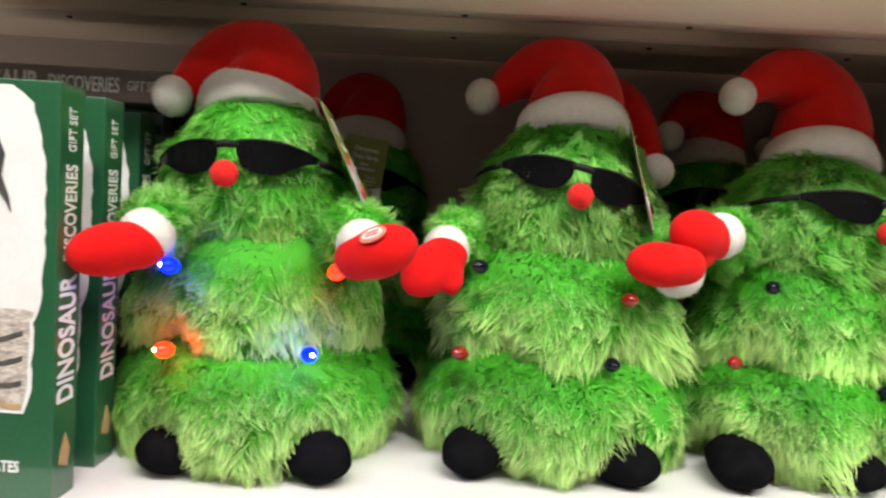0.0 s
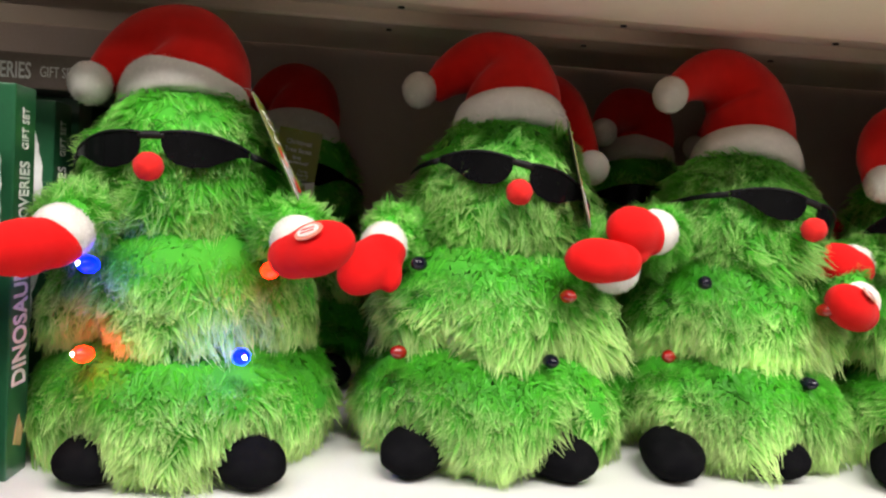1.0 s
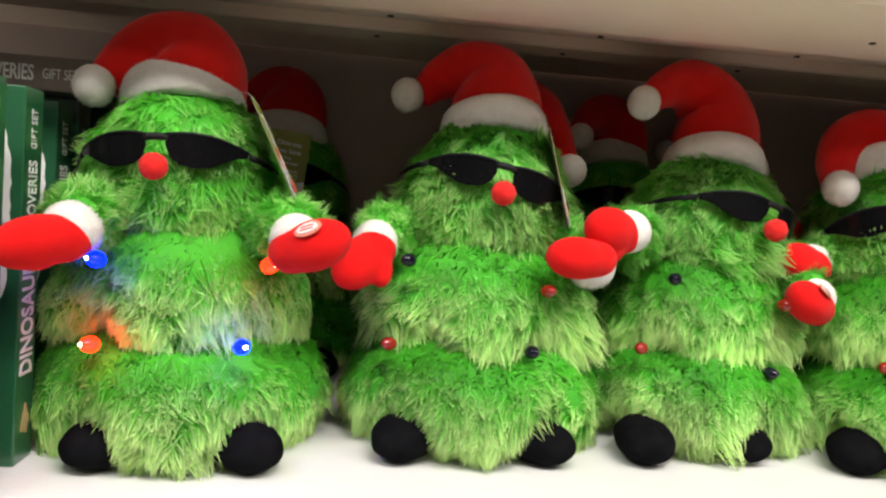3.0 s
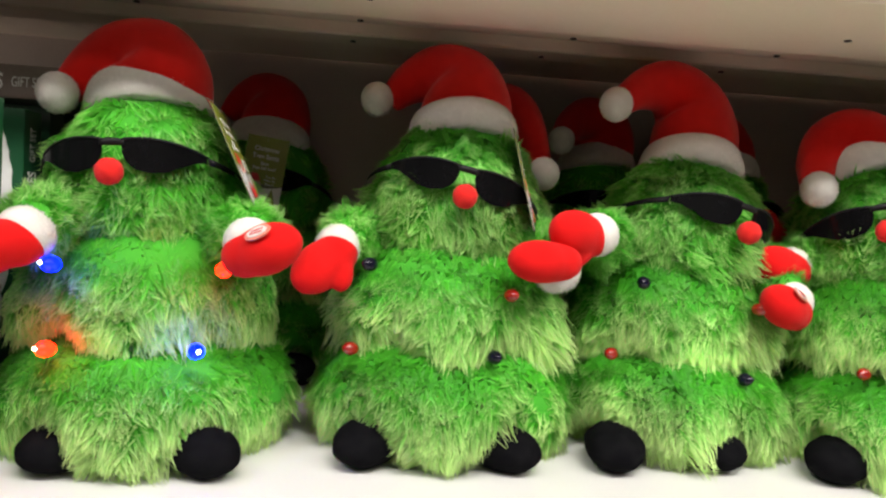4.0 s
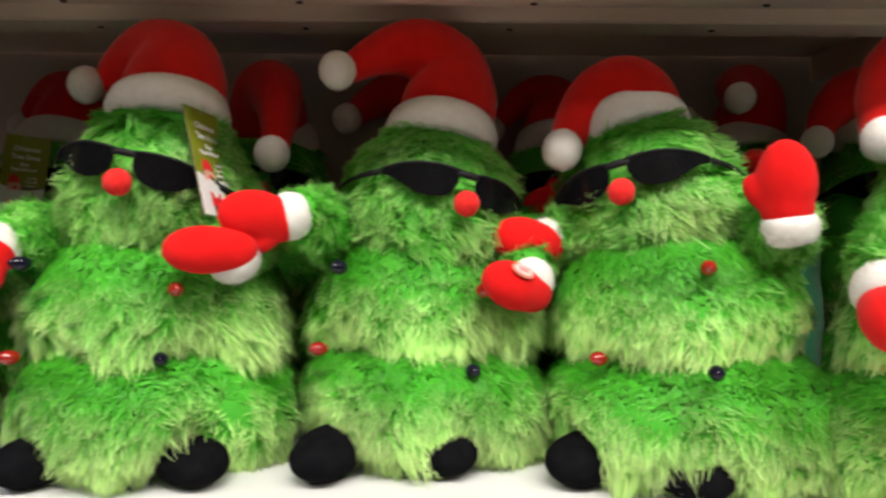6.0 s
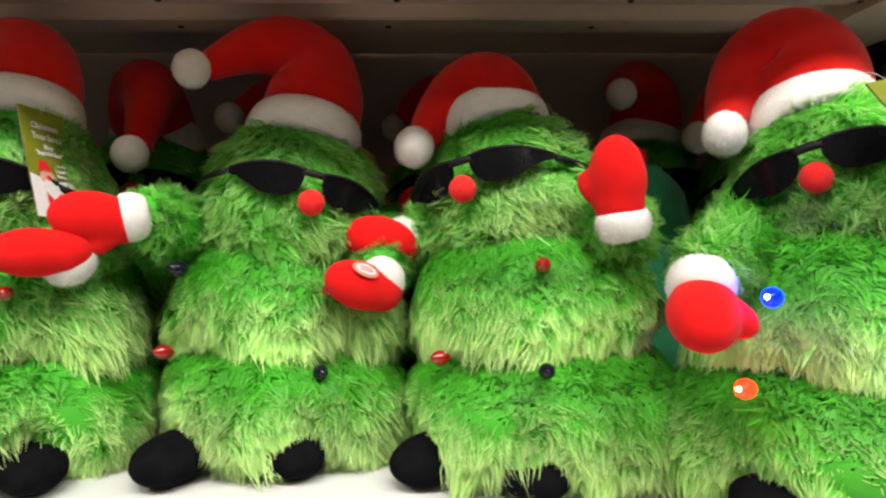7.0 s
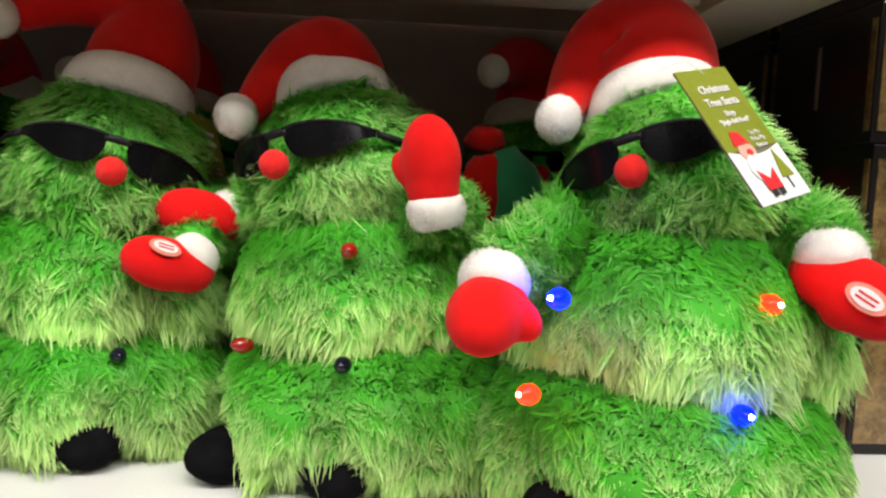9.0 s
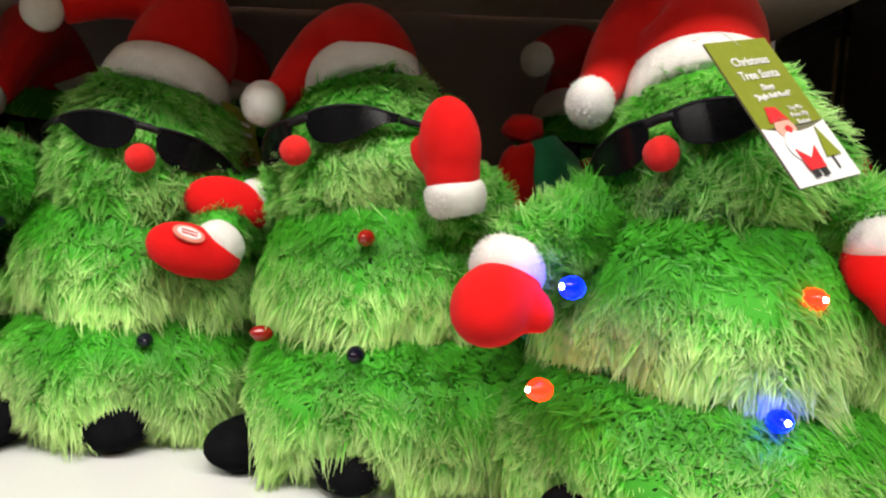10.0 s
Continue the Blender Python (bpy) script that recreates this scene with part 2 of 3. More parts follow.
def furry(name, surf, parent, seed, tufts, per, length, down, width=0.0006, lean=0.55, mats=None, droop=0.6, spread=0.0075, tip_bias=0.66, back=0.18, pale=None, label="", taper=0.68, start=0.0, flow=False, rough_lay=0.19):
    """One mesh: the skin given by surf(theta, v), with tufts of fibres on it. down: the way the pile hangs, in the part's frame."""
    rng = np.random.default_rng(seed)
    nu, nv = 48, 20
    th, vv = np.meshgrid(np.linspace(0, 2 * np.pi, nu, endpoint=False), np.linspace(0, 1, nv))
    skin = surf(th.ravel(), vv.ravel())
    faces = []
    for j in range(nv - 1):
        for i in range(nu):
            k = (i + 1) % nu
            faces.append((j * nu + i, j * nu + k, (j + 1) * nu + k, (j + 1) * nu + i))
    faces.append(tuple(range(nu))[::-1])
    faces.append(tuple(range((nv - 1) * nu, nv * nu)))
    # tufts, fewer behind
    t0 = rng.uniform(0, 2 * np.pi, tufts * 3)
    v0 = rng.uniform(start, 1, tufts * 3)
    keep = rng.uniform(0, 1, tufts * 3) < np.where(np.sin(t0) < 0.35, 1.0, back)
    e = 1e-3
    def frame_at(t, v):
        p = surf(t, v)
        a = (surf(t + e, v) - p) / e
        b = (surf(t, np.minimum(v + e, 1)) - surf(t, np.minimum(v + e, 1) - e)) / e
        return p, a, b
    p, a, b = frame_at(t0, v0)
    area = np.linalg.norm(np.cross(a, b), axis=1)
    keep &= rng.uniform(0, 1, tufts * 3) < area / np.percentile(area, 92)
    idx = np.nonzero(keep)[0][:tufts]
    t0, v0 = t0[idx], v0[idx]
    n = len(t0)
    p, a, b = frame_at(t0, v0)
    nrm = unit(np.cross(a, b))
    dn = np.array(down, float)
    lay = unit(nrm * lean + dn * (1 - lean) + rng.normal(0, 0.22, (n, 3)))
    if flow:
        # on the upper part the pile lies along the cloth, at the hem it stands out and hangs
        k = np.clip((v0 - 0.22) / 0.3, 0, 1)[:, None]
        lay = unit((nrm * 0.6 + dn * 0.6) * (1 - k) + (unit(-b) * 0.85 + nrm * 0.33) * k + rng.normal(0, rough_lay, (n, 3)))
    wave = rng.normal(0, 1, (4, 3)) * 42
    ph = rng.uniform(0, 6.28, (4, 3))
    swirl = sum(np.sin((p @ wave[i])[:, None] + ph[i]) for i in range(4))
    if flow:
        lay = unit(lay + 0.17 * swirl)
    wave2 = rng.normal(0, 1, (4, 3)) * 58
    patch = sum(np.sin(p @ wave2[i] + ph[i, 0]) for i in range(4)) / 2.8
    if flow:
        length = length * (1 - (0.45 if taper > 0.5 else 0.1) * np.clip((v0 - 0.35) / 0.3, 0, 1))
    tl = length * (1 + 0.1 * swirl[:, 0]) * rng.uniform(0.5, 1.42, n) * (1.18 - taper * v0)
    shade = np.clip(0.36 + 0.1 * swirl[:, 1] + rng.uniform(-0.2, 0.2, n), 0, 1)
    tid = np.repeat(np.arange(n), per)
    N = len(tid)
    ta, tb = unit(a)[tid], unit(b)[tid]
    o1, o2 = rng.normal(0, spread, (2, N))
    ra = np.maximum(np.linalg.norm(a, axis=1), 0.01)[tid]
    rb = np.maximum(np.linalg.norm(b, axis=1), 0.01)[tid]
    rt, rv = t0[tid] + o1 / ra, np.clip(v0[tid] + o2 / rb, 0.0, 1.0)
    root = surf(rt, rv) - nrm[tid] * 0.001
    L = (tl[tid] * rng.uniform(0.55, 1.08, N))[:, None]
    d1 = unit(lay[tid] + rng.normal(0, 0.06, (N, 3)))
    gather = -(ta * o1[:, None] + tb * o2[:, None]) * tip_bias
    mid = root + d1 * L * 0.5 + gather * 0.3
    d2 = unit(d1 + dn * droop * 0.6 + rng.normal(0, 0.08, (N, 3)))
    tip = mid + d2 * L * 0.5 + gather * 0.7
    w = unit(np.cross(d1, nrm[tid] * 0.6 + np.array([0, -1, 0.35]) + rng.normal(0, 0.25, (N, 3)))) * (width * rng.uniform(0.6, 1.2, N))[:, None]
    belly = (0.75, 1.25) if flow else (1.0, 0.8)
    verts = np.stack([root - w * belly[0], root + w * belly[0], mid - w * belly[1], mid + w * belly[1], tip], 1).reshape(-1, 3)
    base = len(skin) + 5 * np.arange(N)
    quads = np.stack([base, base + 1, base + 3, base + 2], 1)
    tris = np.stack([base + 2, base + 3, base + 4], 1)
    nq = len(faces) - 2
    loops = np.concatenate([np.array(faces[:nq]).ravel(), np.array(faces[nq]), np.array(faces[nq + 1]), quads.ravel(), tris.ravel()])
    sizes = np.concatenate([np.full(nq, 4), [nu, nu], np.full(N, 4), np.full(N, 3)])
    starts = np.concatenate([[0], np.cumsum(sizes)[:-1]])
    allv = np.vstack([skin, verts])
    me = bpy.data.meshes.new(name)
    me.vertices.add(len(allv))
    me.vertices.foreach_set("co", allv.astype(np.float32).ravel())
    me.loops.add(len(loops))
    me.loops.foreach_set("vertex_index", loops.astype(np.int32))
    me.polygons.add(len(sizes))
    me.polygons.foreach_set("loop_start", starts.astype(np.int32))
    me.polygons.foreach_set("material_index", np.concatenate([np.zeros(nq + 2), np.ones(2 * N)]).astype(np.int32))
    me.polygons.foreach_set("use_smooth", np.ones(nq + 2 + 2 * N, bool))
    # broad sheen painted into the pile colour as paler and deeper patches
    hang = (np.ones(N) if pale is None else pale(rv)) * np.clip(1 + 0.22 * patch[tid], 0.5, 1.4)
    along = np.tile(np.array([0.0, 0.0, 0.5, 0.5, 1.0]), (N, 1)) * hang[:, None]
    # painted highlights: about a fifth of the fibres get a brighter colour
    glint = np.where(rng.uniform(0, 1, N) < 0.18, 0.5, 0.0) + rng.uniform(-0.08, 0.08, N)
    uvv = np.stack([np.repeat(np.clip(shade[tid] + glint, 0, 1), 5), along.ravel()], 1)
    uvv = np.vstack([np.full((len(skin), 2), 0.3), uvv])
    uv = me.uv_layers.new(name="pile")
    uv.data.foreach_set("uv", uvv[loops].astype(np.float32).ravel())
    me.update(calc_edges=True)
    me.validate()
    # fibres take the light as the soft mass that they form, not as single blades
    soft = nrm.copy()
    soft[:, 2] = np.maximum(soft[:, 2], 0.06)
    soft = unit(unit(soft)[tid] + rng.normal(0, 0.2, (N, 3)))
    me.normals_split_custom_set_from_vertices(np.vstack([np.zeros((len(skin), 3)), np.repeat(soft, 5, axis=0)]).astype(np.float32))
    return link(name, me, mats or [SKIN, FUR], parent, label)


def lathe_surface(profile, lobes=0, amount=0.0, phase=0.0, hem=0.0, squash=0.92, m=None, seed=0, notches=()):
    """surf(theta, v): a turned form whose lower edge swings in and out, and lifts over the shoes."""
    pr = spline([(r, z) for r, z in profile], 8)
    k = np.linspace(0, 1, len(pr))
    rot = None if m is None else (np.array(m.to_3x3()), np.array(m.translation))

    def surf(th, v):
        r, z = np.interp(v, k, pr[:, 0]), np.interp(v, k, pr[:, 1])
        low = np.clip(1 - v * 1.1, 0, 1)
        # puffed lobes with narrow creases between them
        sway = 2 * np.abs(np.cos(0.5 * (lobes * th + phase))) - 1.1 + 0.3 * np.cos((lobes + 2) * th + 2.1 * phase + seed)
        r = r * (1 + amount * sway * low)
        z = z - hem * sway * low ** 2
        for xf in notches:
            z = z + 0.021 * low * np.exp(-((r * np.cos(th) - xf) / 0.027) ** 2) * (np.sin(th) < 0)
        p = np.stack([r * np.cos(th), squash * r * np.sin(th), z], -1)
        return p if rot is None else p @ rot[0].T + rot[1]
    return surf


# ---- the plush trees ----
LOWER = [(0.05, 0.03), (0.087, 0.021), (0.109, 0.035), (0.111, 0.057), (0.097, 0.083), (0.062, 0.107)]
MIDDLE = [(0.045, 0.116), (0.082, 0.108), (0.098, 0.119), (0.097, 0.141), (0.084, 0.168), (0.058, 0.192)]
UPPER = [(0.04, 0.19), (0.062, 0.184), (0.073, 0.197), (0.073, 0.224), (0.066, 0.25), (0.053, 0.274), (0.034, 0.292)]
HAT = [(0.002, 0.0, 0.285, 0.041), (0.003, 0.0, 0.3, 0.0435), (0.006, 0.0, 0.322, 0.0425), (0.001, 0.003, 0.345, 0.037),
       (-0.02, 0.008, 0.358, 0.029), (-0.044, 0.016, 0.352, 0.0205), (-0.064, 0.024, 0.334, 0.012)]


def mitten(parent, inv, centre, aim, thumb, size=1.0, button=False, shoulder=None, seed=0, dense=1.0, wrist_aim=None):
    """A stuffed mitten at centre that points along aim; the cuff sits at its base, turned along wrist_aim, and a furry arm joins it to the shoulder."""
    def framed(at, along, side):
        z = Vector(along).normalized()
        y = Vector(side)
        y = (y - z * y.dot(z)).normalized()
        return inv @ (Matrix.Translation(at) @ Matrix((y.cross(z), y, z)).transposed().to_4x4() @ Matrix.Scale(size, 4)), y.cross(z)
    m, x = framed(centre, aim, thumb)
    bm = ball((0.0198, 0.0222, 0.033), m @ pose(0, 0, 0.005), 24, 16)
    ball((0.019, 0.02, 0.024), m @ pose(0, 0.001, -0.014), 24, 16, bm)
    ball((0.0115, 0.0115, 0.019), m @ pose(0, 0.01 if button else 0.018, -0.003, -38, 0, 0), 20, 12, bm)
    ob = part("mitten", bm, MITTEN_RED, parent, "red velour mitten", True)
    rm = ob.modifiers.new("joined", "REMESH")
    rm.mode, rm.voxel_size, rm.use_smooth_shade = "VOXEL", 0.0022, True
    sm = ob.modifiers.new("soft", "SMOOTH")
    sm.factor, sm.iterations = 0.5, 12
    cm = m
    if wrist_aim is not None:
        base = inv.inverted() @ (m @ Vector((0, 0, -0.012)))
        cm = framed(base, wrist_aim, thumb)[0] @ pose(0, 0, 0.017)
    path = spline([(0, 0, -0.043, 0.014), (0, 0, -0.041, 0.0185), (0, 0, -0.033, 0.0218), (0, 0, -0.025, 0.0215), (0, 0, -0.019, 0.017)], 5)
    furry("cuff", lathe_surface([(r[3], r[2]) for r in path], 3, 0.02, seed, 0.0, 0.95, cm), ob, seed + 70, int(300 * min(1, dense * 1.2)), 12, 0.0025, (0, 0, 0), 0.0003, 1.0, [WHITE, FUZZ], 0.0, 0.004, 0.0, 1.0,
          label="white fleece cuff")
    if button:
        sd = 1 if x.z > 0 else -1
        ring = outline(disc(0, 0, 0.0125, 0.0075), 1, m @ pose(0.0198 * sd, -0.002, 0.013, 0, 90 * sd, 0), 0.0012)
        part("button_ring", ring, BUTTON_RING, ob, "pale printed oval press button")
        part("button", outline(disc(0, 0, 0.0095, 0.0052), 1, m @ pose(0.0207 * sd, -0.002, 0.013, 0, 90 * sd, 0), 0.0012), PRINT_WHITE, ob)
        for k in range(2):
            part("button_mark", outline([(-0.006, -0.0006 + 0.003 * k - 0.0015), (0.006, -0.0006 + 0.003 * k - 0.0015), (0.006, 0.0006 + 0.003 * k - 0.0015), (-0.006, 0.0006 + 0.003 * k - 0.0015)], 1,
                                        m @ pose(0.0217 * sd, -0.002, 0.013, 0, 90 * sd, 0), 0.0006), TAG_RED, ob)
    # furry arm
    wrist = cm @ Vector((0, 0, -0.032)) + Vector((0, 0, 0.004))
    s = Vector(shoulder)
    d = wrist - s
    ln = d.length
    rot = d.to_track_quat("Z", "Y").to_matrix().to_4x4()
    am = Matrix.Translation(s) @ rot
    prof = [(0.02, -0.01), (0.0225, ln * 0.25), (0.0225, ln * 0.6), (0.019, ln * 0.9), (0.014, ln)]
    furry("arm", lathe_surface(prof, 2, 0.04, seed, 0, 1.0, am), parent, seed + 50, int(260 * dense), 26, 0.016, tuple(rot.to_3x3() @ Vector((0, 0, 0.6)) + Vector((0, 0, -0.4))),
          lean=0.6, back=1.0, pale=lambda v: 0.4 + 0.35 * v)
    return ob


def sunglasses(parent, hm, slant=0):
    """Wrap-round glasses: one frame, two lenses, two arms."""
    hm = hm @ pose(0, 0, 0.24) @ pose(0, 0, 0, 0, -slant, 0) @ pose(0, 0, -0.24)

    def bent(u, h, off=0.0):
        a = u * 1.02
        return hm @ Vector((0.082 * math.sin(a), -0.0835 * math.cos(a) + 0.002 - off, 0.2395 + 0.94 * h - 0.026 * (1 - math.cos(a))))
    def slab(u0, u1, top, low, t, n=14, out=0.0):
        bm = bmesh.new()
        rows = []
        for i in range(n + 1):
            u = u0 + (u1 - u0) * i / n
            k = i / n
            rows.append([bm.verts.new(bent(u, top(k), out)), bm.verts.new(bent(u, low(k), out)), bm.verts.new(bent(u, low(k), out - t)), bm.verts.new(bent(u, top(k), out - t))])
        for a, b in zip(rows, rows[1:]):
            for j in range(4):
                bm.faces.new((a[j], b[j], b[(j + 1) % 4], a[(j + 1) % 4]))
        bm.faces.new(rows[0])
        bm.faces.new(rows[-1][::-1])
        return bm
    ks = [0, 0.05, 0.15, 0.32, 0.5, 0.68, 0.85, 1]
    brow = lambda k: np.interp(k, ks, [0.011, 0.0118, 0.0128, 0.0138, 0.0138, 0.0128, 0.011, 0.009])
    dip = lambda k: np.interp(k, ks, [0.002, -0.007, -0.0118, -0.0135, -0.0112, -0.0045, 0.0015, 0.0042])
    ob = part("sunglasses", slab(-0.11, 0.11, lambda k: 0.0115 + 0.001 * math.sin(math.pi * k), lambda k: 0.0065, 0.003, 8, 0.0035), BLACK_PLASTIC, parent, "black plastic wrap-round sunglasses", True)
    for s in (-1, 1):
        part("lens", slab(0.085 * s, 0.84 * s, brow, dip, 0.0016, 26, 0.003), LENS, ob, "", False)
        part("rim", slab(0.08 * s, 0.85 * s, lambda k: brow(k) + 0.0012, lambda k: brow(k) - 0.0008, 0.0032, 26, 0.0036), BLACK_PLASTIC, ob, "", True)
        part("temple", slab(0.845 * s, 1.75 * s, lambda k: 0.0095 - 0.003 * k, lambda k: 0.0035, 0.002, 8, 0.001), BLACK_PLASTIC, ob, "", True)
    return ob


def hang_tag(parent, m, w=0.046, h=0.087, text=True):
    """A printed card tag; m has x across, y up, z out of its face."""
    def rect(x0, x1, y0, y1):
        return [(x0, y0), (x1, y0), (x1, y1), (x0, y1)]
    card = part("hang_tag", outline(rect(-w / 2, w / 2, -h, 0), 1, m @ pose(0, 0, -0.0008), 0.0008), TAG_BACK, parent, "olive green and white printed card hang tag")
    f = h / 0.085
    part("tag_field", outline(rect(-w / 2, w / 2, -h * 0.62, 0), 1, m @ pose(0, 0, 0.0001), 0.0003), TAG_GREEN, card)
    hill = [(-w / 2, -h)] + [(w / 2, -h)] + [(w / 2 - w * i / 12, -h * 0.62 - 0.004 * math.sin(3.3 * i / 12)) for i in range(13)]
    part("tag_snow", outline(hill, 1, m @ pose(0, 0, 0.0003), 0.0003), PRINT_WHITE, card)
    if text:
        for body, size, y in (("Christmas", 0.0072, -0.016), ("Tree Santa", 0.0072, -0.0245), ("Sings", 0.005, -0.0315), ("\"Jingle Bell Rock\"", 0.0042, -0.0365)):
            lettering(body, size * f, m @ pose(0, y * f, 0.0008), PRINT_WHITE, card, "CENTER", 0.9, 0.0001)
        for body, y in (("Try Me", -0.045), ("Press My", -0.049), ("Button", -0.053)):
            lettering(body, 0.004 * f, m @ pose(0.009, y * f, 0.0008), PRINT_WHITE, card, "CENTER", 0.85)
    # plain printed shapes
    q = m @ pose(-0.003, 0, 0.0007)
    for nm, pts, mat, lift in (("tag_shape", [(-0.012, -0.05 * f), (0.002, -0.05 * f), (-0.002, -0.042 * f), (-0.009, -0.041 * f)], TAG_RED, 0),
                               ("tag_shape", disc(-0.004, -0.054 * f, 0.007, 0.006), TAG_SKIN, 0),
                               ("tag_shape", disc(-0.003, -0.0645 * f, 0.0085, 0.009), PRINT_WHITE, 0.0004),
                               ("tag_shape", disc(-0.003, -0.055 * f, 0.0022, 0.0022, 12), TAG_RED, 0.0005),
                               ("tag_shape", [(-0.0075, -0.078 * f), (0.0045, -0.078 * f), (0.0055, -0.066 * f), (-0.0015, -0.072 * f), (-0.0085, -0.066 * f)], TAG_RED, 0.0009),
                               ("tag_shape", rect(-0.0065, -0.0025, -0.082 * f, -0.078 * f), INK, 0.0009),
                               ("tag_shape", rect(0.0, 0.004, -0.082 * f, -0.078 * f), INK, 0.0009),
                               ("tag_shape", [(0.010, -0.073 * f), (0.021, -0.073 * f), (0.0155, -0.056 * f)], TAG_GREEN, 0.0004),
                               ("tag_shape", rect(0.0135, 0.0145, -0.08 * f, -0.073 * f), INK, 0.0004)):
        part(nm, outline(pts, 1, q @ pose(0, 0, lift), 0.0003), mat, card)
    return card


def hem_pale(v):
    """The pile is pale at its tips near the hem and a deep green higher up; front light on the hem is painted in."""
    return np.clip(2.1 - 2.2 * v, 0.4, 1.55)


def plush_tree(x, y, yaw, label, seed, head=(0, 0, 0), hat_tilt=0.0, tall=1.0, hat=HAT, pom=None, mittens=(), bulbs=(), tag=None, dense=1.0, lobes=5, group="plush trees on the shelf", lean=(0, 0), drop=0.0, feet=(-0.05, 0.05), sway=1.0, glasses=True, slant=0, girth=1.0):
    """head: yaw, tilt (right side up), nod. pom, mittens, bulbs and tag are given in the world."""
    base = pose(x, y, SHELF, 0, 0, yaw)
    ob = new("plush_tree")
    ob.matrix_world = base
    tagged(ob, label, "plush toy", group)
    inv = base.inverted()
    hm = pose(lean[0], lean[1], 0.18 + drop) @ pose(0, 0, 0, head[2], -head[1], head[0]) @ pose(0, 0, -0.18)
    rngp = seed * 1.7
    down = (0, 0, -1)
    # hem_pale also puts the brightness of front-lit hems into the tier colour
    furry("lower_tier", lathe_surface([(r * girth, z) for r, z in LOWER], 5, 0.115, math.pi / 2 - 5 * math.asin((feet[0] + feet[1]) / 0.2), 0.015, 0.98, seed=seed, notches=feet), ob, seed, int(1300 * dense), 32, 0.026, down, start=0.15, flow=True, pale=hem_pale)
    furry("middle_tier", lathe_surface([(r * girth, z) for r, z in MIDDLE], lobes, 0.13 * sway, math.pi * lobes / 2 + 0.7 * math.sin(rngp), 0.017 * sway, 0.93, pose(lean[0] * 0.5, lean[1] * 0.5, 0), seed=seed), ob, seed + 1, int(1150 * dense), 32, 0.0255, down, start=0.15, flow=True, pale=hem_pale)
    dh = tuple(hm.to_3x3() @ Vector((0, -0.1, -1)))
    furry("upper_tier", lathe_surface(UPPER, lobes, 0.04, rngp + 2, 0.005, 0.95, hm, seed=seed), ob, seed + 2, int(950 * dense), 32, 0.018, dh, lean=0.42, start=0.12, flow=True, taper=0.35, rough_lay=0.42, pale=lambda v: np.clip(0.88 - 0.32 * v, 0, 1))
    # hat
    tm = hm @ pose(0, 0, 0.28) @ pose(0, 0, 0, -21, -hat_tilt, 0) @ pose(0, 0, -0.28)
    rows = []
    for r in hat:
        q = tm @ Vector((r[0], r[1], 0.272 + (r[2] - 0.272) * tall))
        rows.append((*q, r[3]))
    if pom is not None:
        end = inv @ Vector(pom)
        q = Vector(rows[-1][:3])
        shift = (end - q) * (1 - 0.014 / max((end - q).length, 0.014))
        for i in range(len(rows)):
            k = (i / (len(rows) - 1)) ** 2
            c = Vector(rows[i][:3]) + shift * k
            rows[i] = (*c, rows[i][3])
    else:
        end = Vector(rows[-1][:3]) + (Vector(rows[-1][:3]) - Vector(rows[-2][:3])).normalized() * 0.014
    hob = part("hat", tube(spline(rows, 6), 32, 0.95, 0.03), RED, ob, "red fleece santa hat folded over", True)
    rm = hob.modifiers.new("one_skin", "REMESH")
    rm.mode, rm.voxel_size, rm.use_smooth_shade = "VOXEL", 0.003, True
    sm = hob.modifiers.new("soft", "SMOOTH")
    sm.factor, sm.iterations = 0.5, 10
    band = spline([(0, 0, 0.271, 0.042), (0, 0, 0.273, 0.0475), (0, 0, 0.282, 0.0505), (0, 0, 0.293, 0.0495), (0, 0, 0.301, 0.0465), (0, 0, 0.302, 0.042)], 4)
    furry("brim", lathe_surface([(r[3], r[2]) for r in band], 3, 0.02, seed, 0.0, 0.97, tm), hob, seed + 8, int(600 * min(1, dense * 1.2)), 12, 0.0022, (0, 0, 0), 0.0003, 1.0, [WHITE, FUZZ], 0.0, 0.004, 0.0, 0.5,
          label="white fleece hat brim")
    def ball_surface(th, v):
        a = (v - 0.5) * np.pi * 0.98
        k = 0.0155
        return np.stack([k * np.cos(a) * np.cos(th), k * np.cos(a) * np.sin(th), k * 1.05 * np.sin(a)], -1) + np.array(end)
    furry("pompom", ball_surface, hob, seed + 9, int(360 * min(1, dense * 1.2)), 12, 0.0024, (0, 0, 0), 0.0003, 1.0, [WHITE, FUZZ], 0.0, 0.004, 0.0, 1.0, label="white fleece pompom")
    # face
    part("nose", ball((0.0102, 0.0102, 0.0102), hm @ pose(0, -0.09, 0.226), 24, 16, wobble=0.06), NOSE_RED, ob, "round red felt nose", True)
    if glasses:
        sunglasses(ob, hm, slant)
    # shoes
    for s in (-1, 1):
        bm = bmesh.new()
        bmesh.ops.create_uvsphere(bm, u_segments=28, v_segments=18, radius=1)
        turn = pose(feet[s > 0], -0.075, 0.018, 0, 0, 38 if s > 0 else -20)
        for v in bm.verts:
            narrow = 1 - 0.16 * v.co.y * abs(v.co.y)
            sag = 1 + 0.07 * noise.noise(v.co * 2.1 + Vector((seed, s, 0)))
            v.co = turn @ Vector((v.co.x * 0.0265 * narrow * sag, v.co.y * 0.043, v.co.z * 0.0188 * sag * (1 - 0.12 * v.co.y)))
        for v in bm.verts:
            v.co.z = max(v.co.z, 0.001)
        part("shoe", bm, BLACK_CLOTH, ob, "black plush shoe", True)
